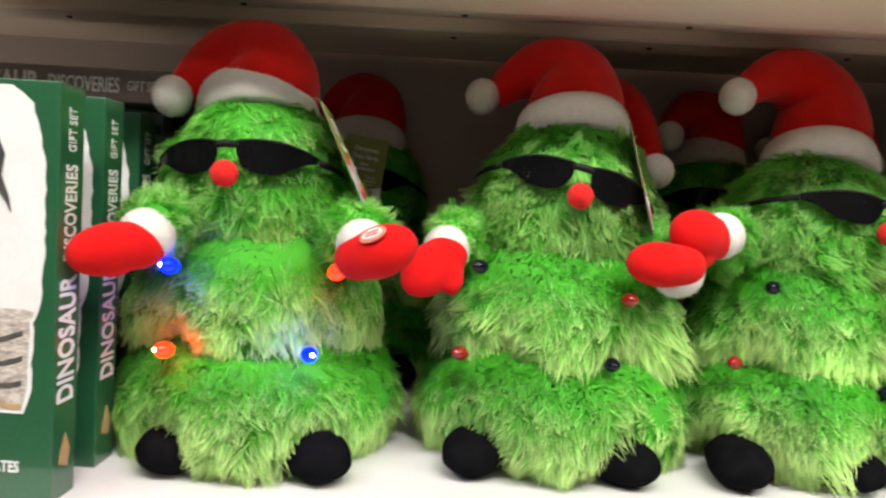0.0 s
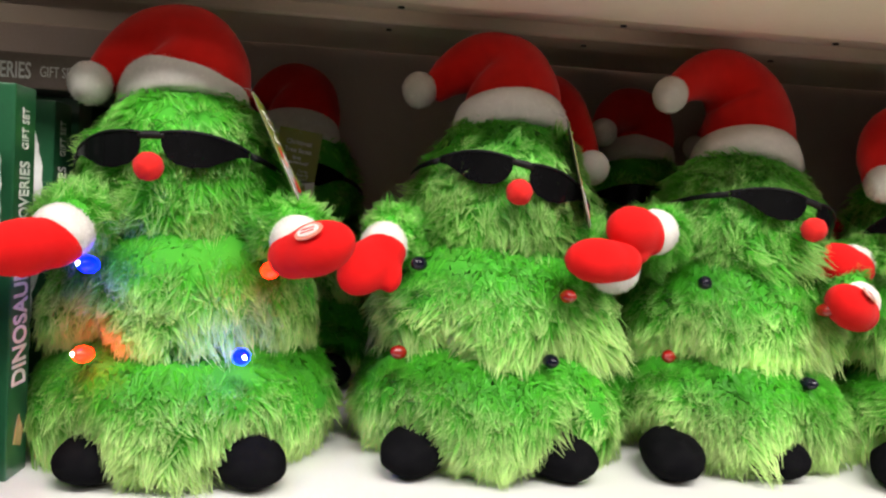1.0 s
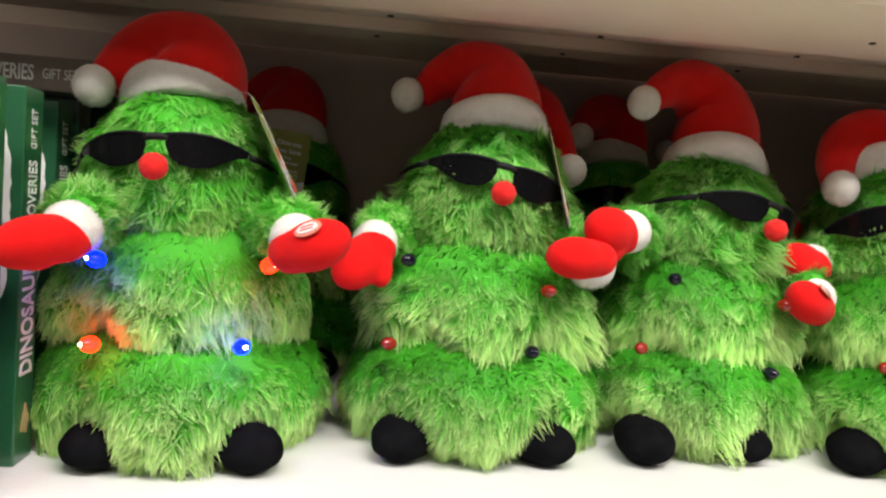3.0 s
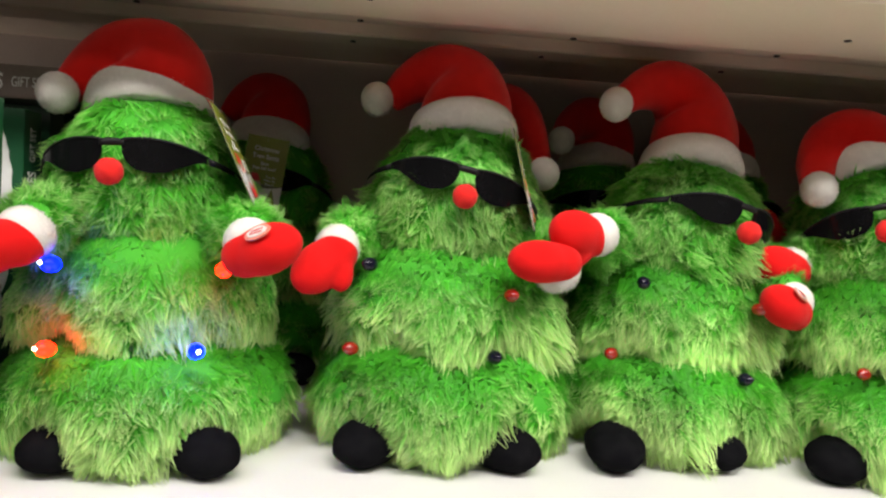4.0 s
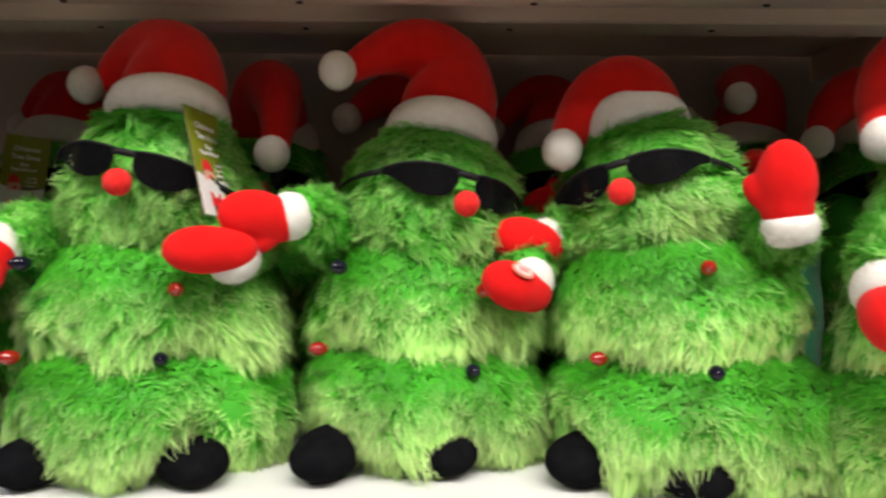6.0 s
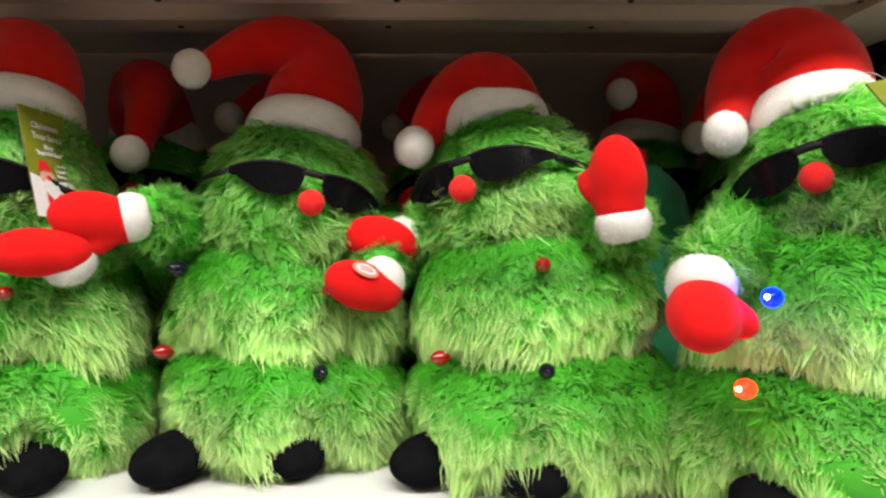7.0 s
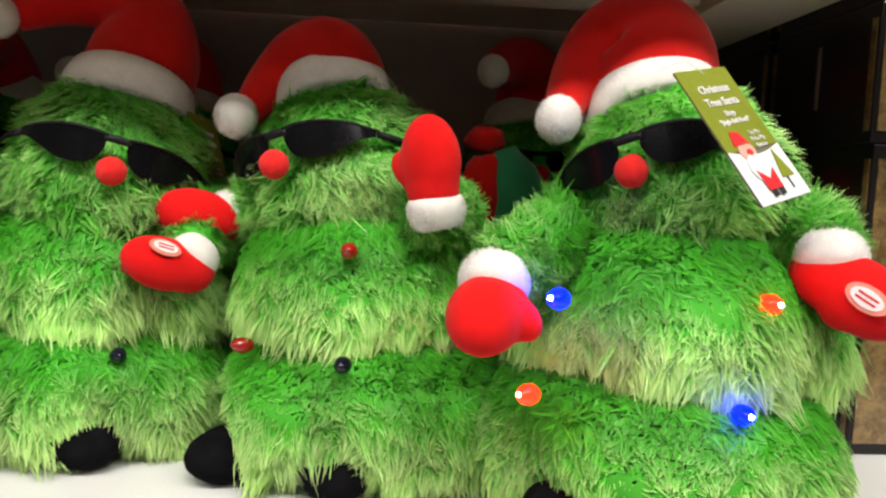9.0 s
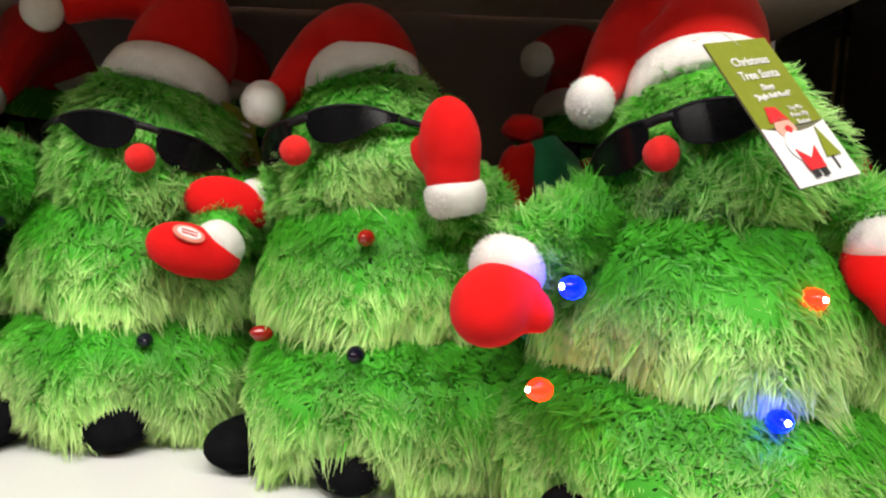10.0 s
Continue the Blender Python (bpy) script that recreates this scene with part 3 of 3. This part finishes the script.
    for i, (c, aim, thumb, button, *rest) in enumerate(mittens):
        side = -1 if (inv @ Vector(c)).x < 0 else 1
        mitten(ob, inv, c, aim, thumb, 0.9 if girth <= 1 else 0.97, button, (0.07 * side + lean[0] * 0.6, 0.0, 0.184), seed + 20 + i, dense, rest[0] if rest else None)
    for c, mat, lab in bulbs:
        q = inv @ Vector(c)
        q -= Vector((q.x, q.y, 0.0)).normalized() * 0.004
        out = Vector((q.x, q.y, 0.0)).normalized() + Vector((0, 0, 0.15))
        mm = Matrix.Translation(q) @ out.to_track_quat("Z", "Y").to_matrix().to_4x4()
        bm = ball((0.0058, 0.0058, 0.0085), mm, 16, 12)
        for v in bm.verts:
            w = mm.inverted() @ v.co
            k = 1 - 0.3 * max(0.0, w.z / 0.0085) ** 2
            v.co = mm @ Vector((w.x * k, w.y * k, w.z))
        bulb = part("bulb", bm, mat, ob, lab, True)
        if mat in (BLUE_LIT, RED_LIT):
            part("diode", ball((0.0015, 0.0015, 0.0015), mm @ pose(-0.0005, 0, 0.0078), 12, 8), BLUE_CORE if mat is BLUE_LIT else ORANGE_CORE, bulb, "", True)
    if tag is not None:
        tm2 = inv @ tag
        card = hang_tag(ob, tm2)
        top = tm2 @ Vector((0, -0.004, 0.001))
        mid = tm2 @ Vector((-0.004, 0.008, -0.002))
        end = tm2 @ Vector((-0.012, 0.012, -0.012))
        part("tag_pin", tube(spline([(*top, 0.00022), (*mid, 0.00022), (*end, 0.00022)], 5), 6, 1.0), CLEAR, card, "thin clear plastic pin", True)
    return ob


def facing(corner_top, across, upward):
    """A tag's pose from the middle of its upper edge, the way across and the way up."""
    a, u = Vector(across).normalized(), Vector(upward).normalized()
    n = a.cross(u).normalized()
    u = n.cross(a)
    return Matrix.Translation(corner_top) @ Matrix((a, u, n)).transposed().to_4x4()


LIT = [BLUE_LIT, RED_LIT, RED_LIT, BLUE_LIT]
UNLIT = [DARK_BULB, RED_BULB, RED_BULB, DARK_BULB]
LIT_WORDS = ["lit blue light bulb", "lit orange light bulb", "lit orange light bulb", "lit blue light bulb"]
DARK_WORDS = ["unlit dark blue bulb", "unlit red bulb", "unlit red bulb", "unlit dark blue bulb"]


def string_of(places, lit):
    return [(p, (LIT if lit else UNLIT)[i], (LIT_WORDS if lit else DARK_WORDS)[i]) for i, p in places]


plush_tree(-0.165, 0.605, 0, "green plush tree with lit bulbs beside the boxes", 3, head=(0, 3, 0), feet=(-0.036, 0.06), hat_tilt=4, tall=0.8, hat=[(r[0], r[1], r[2], r[3] * 1.1) for r in HAT], pom=(-0.243, 0.58, 1.479), lean=(-0.008, 0),
           mittens=[((-0.232, 0.475, 1.36), (-0.72, -0.66, -0.2), (0.3, 1, -0.3), False, (-0.3, -0.75, -0.55)), ((-0.058, 0.49, 1.366), (0.8, -0.45, 0.3), (0.08, 0.55, 0.58), True, (0.15, -0.75, -0.6))],
           bulbs=string_of([(0, (-0.209, 0.497, 1.347)), (1, (-0.085, 0.505, 1.349)), (2, (-0.212, 0.5, 1.285)), (3, (-0.101, 0.497, 1.289))], True),
           tag=facing((-0.113, 0.57, 1.474), (0.02, 0.98, -0.1), (-0.5, 0.0, 1)))
plush_tree(0.088, 0.64, 0, "green plush tree with unlit bulbs and upright hat", 13, head=(0, -4, 0), slant=-7, feet=(-0.062, 0.046), hat_tilt=8, tall=0.95, pom=(0.013, 0.668, 1.507),
           mittens=[((-0.019, 0.555, 1.355), (-0.55, -0.6, -0.55), (0.85, -0.1, -0.45), False, (-0.25, -0.8, -0.5)), ((0.16, 0.545, 1.367), (-0.92, -0.35, 0.02), (-0.3, 0.95, 0.15), False, (-0.25, -0.75, 0.55))],
           bulbs=string_of([(0, (0.015, 0.55, 1.356)), (1, (0.136, 0.541, 1.338)), (2, (0.003, 0.552, 1.286)), (3, (0.125, 0.538, 1.287))], False),
           tag=facing((0.137, 0.595, 1.474), (0.25, 0.97, -0.1), (-0.28, 0.0, 1)))
plush_tree(0.312, 0.66, 6, "green plush tree with its face turned aside", 23, head=(12, -9, 0), slant=-5, feet=(-0.08, 0.0), girth=0.94, drop=-0.014, hat_tilt=-5, tall=1.24, pom=(0.239, 0.64, 1.515),
           mittens=[((0.192, 0.565, 1.391), (-0.75, -0.55, 0.1), (0.1, 0, -1), False, (-0.8, -0.5, -0.1)), ((0.386, 0.576, 1.337), (-0.75, -0.55, 0.3), (-0.15, 0.5, 0.52), True, (-0.35, -0.72, -0.6))],
           bulbs=string_of([(0, (0.248, 0.559, 1.353)), (1, (0.362, 0.568, 1.335)), (2, (0.229, 0.576, 1.288)), (3, (0.354, 0.569, 1.272))], False),
           tag=facing((0.381, 0.68, 1.45), (0.25, 0.97, -0.1), (-0.3, 0.0, 1)))
leaning = plush_tree(0.53, 0.61, -22, "green plush tree leaning back with one raised mitten", 33, head=(-6, 15, -4), feet=(-0.066, 0.004), sway=0.35, hat_tilt=10, tall=0.8, pom=(0.425, 0.605, 1.446), lean=(-0.022, 0.01), drop=-0.01,
           mittens=[((0.399, 0.612, 1.371), (-0.9, -0.35, 0.15), (0, -0.3, -1), False, (-0.6, -0.75, -0.2)), ((0.566, 0.52, 1.412), (-0.15, -0.1, 1), (-0.85, 0.5, 0.1), False)],
           bulbs=string_of([(1, (0.514, 0.521, 1.356)), (2, (0.44, 0.545, 1.287)), (3, (0.513, 0.5, 1.286))], False),
           tag=facing((0.54, 0.65, 1.482), (0.15, 0.98, -0.1), (-0.45, 0.0, 1)))
plush_tree(0.725, 0.535, -16, "green plush tree with lit bulbs and large hang tag", 43, head=(-20, 18, -7), hat_tilt=8, tall=1.2, hat=[(r[0] * 1.15, r[1], r[2], r[3] * 1.1) for r in HAT], pom=(0.655, 0.555, 1.45), lean=(0.02, 0.014), drop=-0.01, girth=1.04, dense=1.4,
           mittens=[((0.594, 0.442, 1.334), (-0.3, -0.9, -0.28), (1, -0.3, -0.25), False, (-0.2, -0.6, -0.78)), ((0.805, 0.448, 1.35), (0.5, -0.6, -0.45), (-0.5, 0.3, -0.8), True, (-0.05, -0.4, -0.9))],
           bulbs=string_of([(0, (0.628, 0.43, 1.343)), (1, (0.757, 0.441, 1.341)), (2, (0.615, 0.435, 1.289)), (3, (0.737, 0.425, 1.282))], True),
           tag=facing((0.71, 0.457, 1.471), (0.85, 0.5, 0.2), (-0.42, 0.4, 0.8)))
shoe = [c for c in leaning.children if c.name.startswith("shoe")][1]
rl = random.Random(8)
for k in range(4):
    x0, z0 = 0.004 + rl.uniform(-0.018, 0.018), rl.uniform(0.012, 0.022)
    rows = [(x0 + rl.uniform(-0.004, 0.004) + 0.003 * i * rl.choice((-1, 1)), -0.1085 - 0.001 * math.sin(i), z0 + 0.004 * i - 0.006, 0.0001) for i in range(4)]
    part("lint_thread", tube(spline(rows, 4), 5, 1.0), LINT, shoe, "pale loose lint thread")
BACK = "plush trees in the back row"
plush_tree(-0.125, 0.89, 0, "shaded green plush tree behind the front row", 53, head=(0, 0, 0), hat_tilt=0, dense=0.24, group=BACK, tag=facing((-0.108, 0.79, 1.474), (1, 0.1, -0.12), (-0.22, 0.1, 1)))
plush_tree(0.125, 0.83, 10, "shaded green plush tree with its hat flopped over", 63, head=(0, -8, 0), dense=0.24, group=BACK, pom=(0.178, 0.66, 1.446),
           hat=[(-r[0] * 0.7, r[1] - 0.05 * max(0, (r[2] - 0.3) * 10), r[2] - 0.005, r[3]) for r in HAT])
plush_tree(0.30, 0.9, 0, "shaded green plush tree behind the front row", 73, dense=0.24, group=BACK, pom=(0.227, 0.8, 1.496))
plush_tree(0.47, 0.9, 0, "shaded green plush tree behind the front row", 83, dense=0.24, group=BACK, mittens=[((0.44, 0.72, 1.4), (-1, -0.3, 0.1), (0, 0, 1), False)])
plush_tree(0.70, 0.9, 0, "shaded green plush tree behind the front row", 93, dense=0.24, group=BACK, pom=(0.639, 0.77, 1.515))
plush_tree(0.82, 0.80, -8, "shaded green plush tree with sunglasses by the black boxes", 103, head=(-10, 8, 0), dense=0.24, group=BACK, pom=(0.716, 0.76, 1.469),
           mittens=[((0.90, 0.70, 1.40), (0.3, -0.2, 1), (1, 0, 0.3), False)])


# ---- shelving ----
def structure(name, bm, mat, label, smooth=False):
    return tagged(part(name, bm, mat, None, "", smooth), label, "shelving" if "shelf" in name else "building", "", "structure")


X0, X1 = -1.1, 1.6
structure("shelf_deck", box(X0, X1, 0.385, 1.0, SHELF - 0.03, SHELF, 0.003), SHELF_WHITE, "white enamelled steel shelf under the toys")
structure("shelf_back", box(X0, X1, 1.0, 1.02, 0.0, 2.4), BACK_GREY, "grey brown back panel of the shelving")


def roof_profile():
    """Underside of the shelf above, front to back: lip, flange, groove, rib, recess."""
    z = ROOF
    rows = [(0.478, z + 0.032), (0.478, z + 0.003), (0.481, z), (0.634, z), (0.640, z + 0.002), (0.699, z + 0.011), (0.702, z + 0.014), (0.703, z + 0.024), (0.734, z + 0.024),
            (0.735, z + 0.009), (0.738, z + 0.007), (0.796, z + 0.010), (0.799, z + 0.013), (0.80, z + 0.032), (0.995, z + 0.032), (0.995, z + 0.045), (0.48, z + 0.045)]
    bm = bmesh.new()
    a = [bm.verts.new((X0, y, zz)) for y, zz in rows]
    b = [bm.verts.new((0.83, y, zz)) for y, zz in rows]
    n = len(rows)
    for i in range(n):
        bm.faces.new((a[i], a[(i + 1) % n], b[(i + 1) % n], b[i]))
    bm.faces.new(a[::-1])
    bm.faces.new(b)
    return bm


upper = structure("shelf_above", roof_profile(), SHELF_CREAM, "cream steel underside of the shelf above")
part("end_flange", box(0.8305, 0.923, 0.478, 0.995, ROOF - 0.002, ROOF + 0.045, 0.001), SHELF_CREAM, upper)
part("ticket_strip", box(X0, 0.923, 0.472, 0.4775, ROOF + 0.008, ROOF + 0.05, 0.001), PINK, upper, "pink ticket strip")
for k in range(-6, 3):
    for dx, yy, zz in ((0.012, 0.578, 0.0), (0.0, 0.672, 0.0062), (-0.012, 0.768, 0.0082)):
        if yy < 0.6 and k % 2:
            continue
        bm = bmesh.new()
        bmesh.ops.create_cone(bm, cap_ends=True, segments=14, radius1=0.0032, radius2=0.0026, depth=0.0016, matrix=Matrix.Translation((0.41 + 0.209 * k + dx, yy, ROOF + zz)))
        part("screw", bm, HOLE, upper, "", True)

# ---- room that closes the place ----
structure("floor", box(-4, 4.5, -2.2, 1.6, -0.05, 0), FLOOR, "pale vinyl shop floor")
structure("ceiling", box(-4, 4.5, -2.2, 1.6, 3.0, 3.05), WALL, "plain grey shop ceiling")
structure("wall_aisle", box(-4, 4.5, -2.25, -2.2, 0, 3.0), WALL, "plain shop wall across the aisle")
structure("wall_far", box(-4, 4.5, 1.6, 1.65, 0, 3.0), WALL, "plain shop wall behind the shelving")
structure("wall_left", box(-4.05, -4, -2.25, 1.65, 0, 3.0), WALL, "plain shop wall closing the shop")
structure("wall_right", box(4.5, 4.55, -2.25, 1.65, 0, 3.0), WALL, "plain shop wall closing the shop")
structure("shelf_base", box(X0, X1, 0.42, 0.98, 0.0, SHELF - 0.031), SHELF_WHITE, "white base under the shelf")


# ---- dinosaur gift boxes ----
def gift_box(x_right, y_front, label, turn=0.0, w=0.21, d=0.029, h=0.276, front=True):
    """A shrink-wrapped card box standing on end: printed front and a lettered spine."""
    ob = part("gift_box", box(-w, 0, 0, d, 0, h, 0.0012), BOX_GREEN)
    ob.matrix_world = pose(x_right, y_front, SHELF, 0, 0, turn)
    tagged(ob, label, "gift box", "dinosaur gift boxes")
    spine = Matrix((Vector((0, 0, 1)), Vector((0, -1, 0)), Vector((1, 0, 0)))).transposed().to_4x4()
    at = lambda z, y: Matrix.Translation((0.0004, y, z)) @ spine
    lettering("DINOSAUR", 0.026, at(0.065, d * 0.5 + 0.008), PRINT_WHITE, ob, "LEFT", 1, 0.0006, "white lettering", 0.086)
    lettering("DISCOVERIES", 0.0185, at(0.16, d * 0.5 + 0.006), PRINT_WHITE, ob, "LEFT", 1, 0.0003, "white lettering", 0.064)
    lettering("GIFT SET", 0.0125, at(0.232, d * 0.5 + 0.004), PRINT_WHITE, ob, "LEFT", 1, 0.0, "white lettering", 0.029)
    mk = Matrix.Translation((0.0002, d * 0.5, 0.02)) @ spine
    part("spine_mark", outline([(0, -0.004), (0.012, -0.007), (0.024, -0.001), (0.013, 0.004), (0.004, 0.006)], 1, mk, 0.0004), PRINT_SAND, ob)
    if front:
        face = Matrix((Vector((1, 0, 0)), Vector((0, 0, 1)), Vector((0, -1, 0)))).transposed().to_4x4()
        f = lambda lift: Matrix.Translation((0, -0.0004 - lift, 0)) @ face
        rng = random.Random(5)
        inset = lambda z: np.interp(z, [0.06, 0.075, 0.12, 0.132, 0.17, 0.219, 0.247, 0.262, 0.267, 0.272], [0.019, 0.0145, 0.0135, 0.009, 0.0075, 0.008, 0.0135, 0.018, 0.024, 0.032])
        edge = [(-inset(z) + rng.uniform(-0.0008, 0.0008), z) for z in np.linspace(0.06, 0.272, 40)]
        part("picture_panel", outline([(-w + 0.02, 0.06)] + edge + [(-w + 0.02, 0.272)], 1, f(0), 0.0004), PRINT_WHITE, ob, "white picture panel with torn-looking edge")
        ground = [(-w + 0.022, 0.063)] + [(-inset(z) - 0.002 + rng.uniform(-0.0006, 0.0004), z) for z in np.linspace(0.064, 0.127, 10)] + [(x, 0.13 + rng.uniform(-0.004, 0.004)) for x in np.linspace(-0.02, -w + 0.022, 12)]
        part("rock_picture", outline(ground, 1, f(0.0006), 0.0003), PRINT_GREY, ob)
        for k in range(4):
            z = 0.069 + 0.013 * k
            rib = [(x, z + 0.006 * math.sin((x + 0.01 * k) * 60) + 0.0035) for x in np.linspace(-0.12, -0.02, 12)]
            rib += [(x, z + 0.006 * math.sin((x + 0.01 * k) * 60)) for x in np.linspace(-0.02, -0.12, 12)]
            part("bone_picture", outline(rib, 1, f(0.001), 0.0003), [PRINT_DARK, PRINT_SAND][k == 0], ob)
        claw = [(-0.06, 0.247), (-0.047, 0.243), (-0.0405, 0.228), (-0.0425, 0.214), (-0.037, 0.2), (-0.0355, 0.19), (-0.0385, 0.196), (-0.0475, 0.209), (-0.0495, 0.226), (-0.06, 0.234)]
        part("claw_picture", outline(claw, 1, f(0.001) @ pose(0.006, 0, 0), 0.0003), PRINT_DARK, ob)
        lettering("ATES", 0.0105, f(0.0006) @ pose(-0.0206, 0.021, 0), PRINT_WHITE, ob, "RIGHT", 0.75, 0.0002, "white lettering")
    return ob


gift_box(-0.258, 0.446, "green dinosaur gift box at the front of the row", 0)
gift_box(-0.263, 0.512, "green dinosaur gift box standing behind another", 1)
gift_box(-0.278, 0.6, "green dinosaur gift box standing behind another", -1)
gift_box(-0.285, 0.66, "green dinosaur gift box standing behind another", 1, h=0.286)
gift_box(-0.28, 0.72, "green dinosaur gift box in shade at the back", 0, h=0.286, front=False)
gift_box(-0.285, 0.79, "green dinosaur gift box in shade at the back", 0, h=0.286, front=False)
# one lies flat on top of the row
top = part("gift_box", box(-0.276, 0, 0, 0.21, 0, 0.029, 0.0012), PRINT_BROWN)
top.matrix_world = pose(-0.243, 0.62, SHELF + 0.2865)
tagged(top, "brown spined dinosaur gift box lying on the others", "gift box", "dinosaur gift boxes")
tf = Matrix.Translation((0, -0.0004, 0)) @ Matrix((Vector((1, 0, 0)), Vector((0, 0, 1)), Vector((0, -1, 0)))).transposed().to_4x4()
lettering("DINOSAUR", 0.024, tf @ pose(-0.222, 0.006, 0), PRINT_WHITE, top, "LEFT", 1, 0.0006, "", 0.086)
lettering("DISCOVERIES", 0.0185, tf @ pose(-0.128, 0.008, 0), PRINT_WHITE, top, "LEFT", 1, 0.0003, "", 0.064)
lettering("GIFT SET", 0.0125, tf @ pose(-0.057, 0.01, 0), PRINT_WHITE, top, "LEFT", 1, 0.0, "", 0.029)


# ---- black and gold boxes at the end of the shelf ----
def black_box(x, y, z, h, label, d=0.16, w=0.2):
    ob = part("black_box", box(0, w, 0, d, 0, h, 0.0015), BLACK_CARD)
    ob.matrix_world = pose(x, y, z)
    tagged(ob, label, "box", "black boxes at the shelf end")
    part("gold_front", box(0.004, w - 0.004, -0.0012, -0.0002, 0.01, h - 0.012), GOLD_CARD, ob, "gold printed front")
    part("gold_edge", box(-0.0011, -0.0002, 0.003, 0.009, 0.01, h - 0.012), GOLD_CARD, ob)
    part("label_strip", box(-0.001, -0.0002, d * 0.5, d * 0.53, h * 0.3, h * 0.8), PRINT_BROWN, ob)
    return ob


for k, yy in enumerate((0.608, 0.777)):
    low = 0.258 if k == 0 else 0.2
    black_box(0.927 + 0.002 * k, yy, SHELF, low, "black glossy box with gold front on the shelf", 0.152)
    black_box(0.925 + 0.003 * k, yy + 0.003, SHELF + low + 0.0005, 0.37 - low, "black glossy box with gold front on another box", 0.15)
    # added third layer: stands in for the darkness above, hides the lit back panel
    black_box(0.926 + 0.002 * k, yy + 0.002, SHELF + 0.371, 0.24, "black glossy box with gold front, added to keep the area above the stack dark", 0.151)

# ---- green soft toy between the rows ----
sack = new("gift_sack")
sack.matrix_world = pose(0.645, 0.70, SHELF)
tagged(sack, "green felt gift sack with red and orange trim", "soft toy")
part("sack_body", tube(spline([(0, 0, 0.001, 0.028), (0, 0, 0.02, 0.042), (0.002, 0, 0.1, 0.043), (0, 0, 0.17, 0.041), (-0.004, 0, 0.215, 0.036), (-0.012, 0, 0.243, 0.02)], 5), 14, 0.8, 0.12), GREEN_FELT, sack, "green felt sack", True)
part("trim", ball((0.02, 0.012, 0.05), pose(-0.032, -0.026, 0.19, 0, 12, 0), wobble=0.2), RED, sack, "red felt trim", True)
part("top", ball((0.018, 0.018, 0.012), pose(-0.022, -0.01, 0.252), wobble=0.2), RED, sack, "red felt top", True)
part("patch", ball((0.016, 0.012, 0.026), pose(-0.036, -0.028, 0.135), wobble=0.2), ORANGE_FELT, sack, "orange felt patch", True)
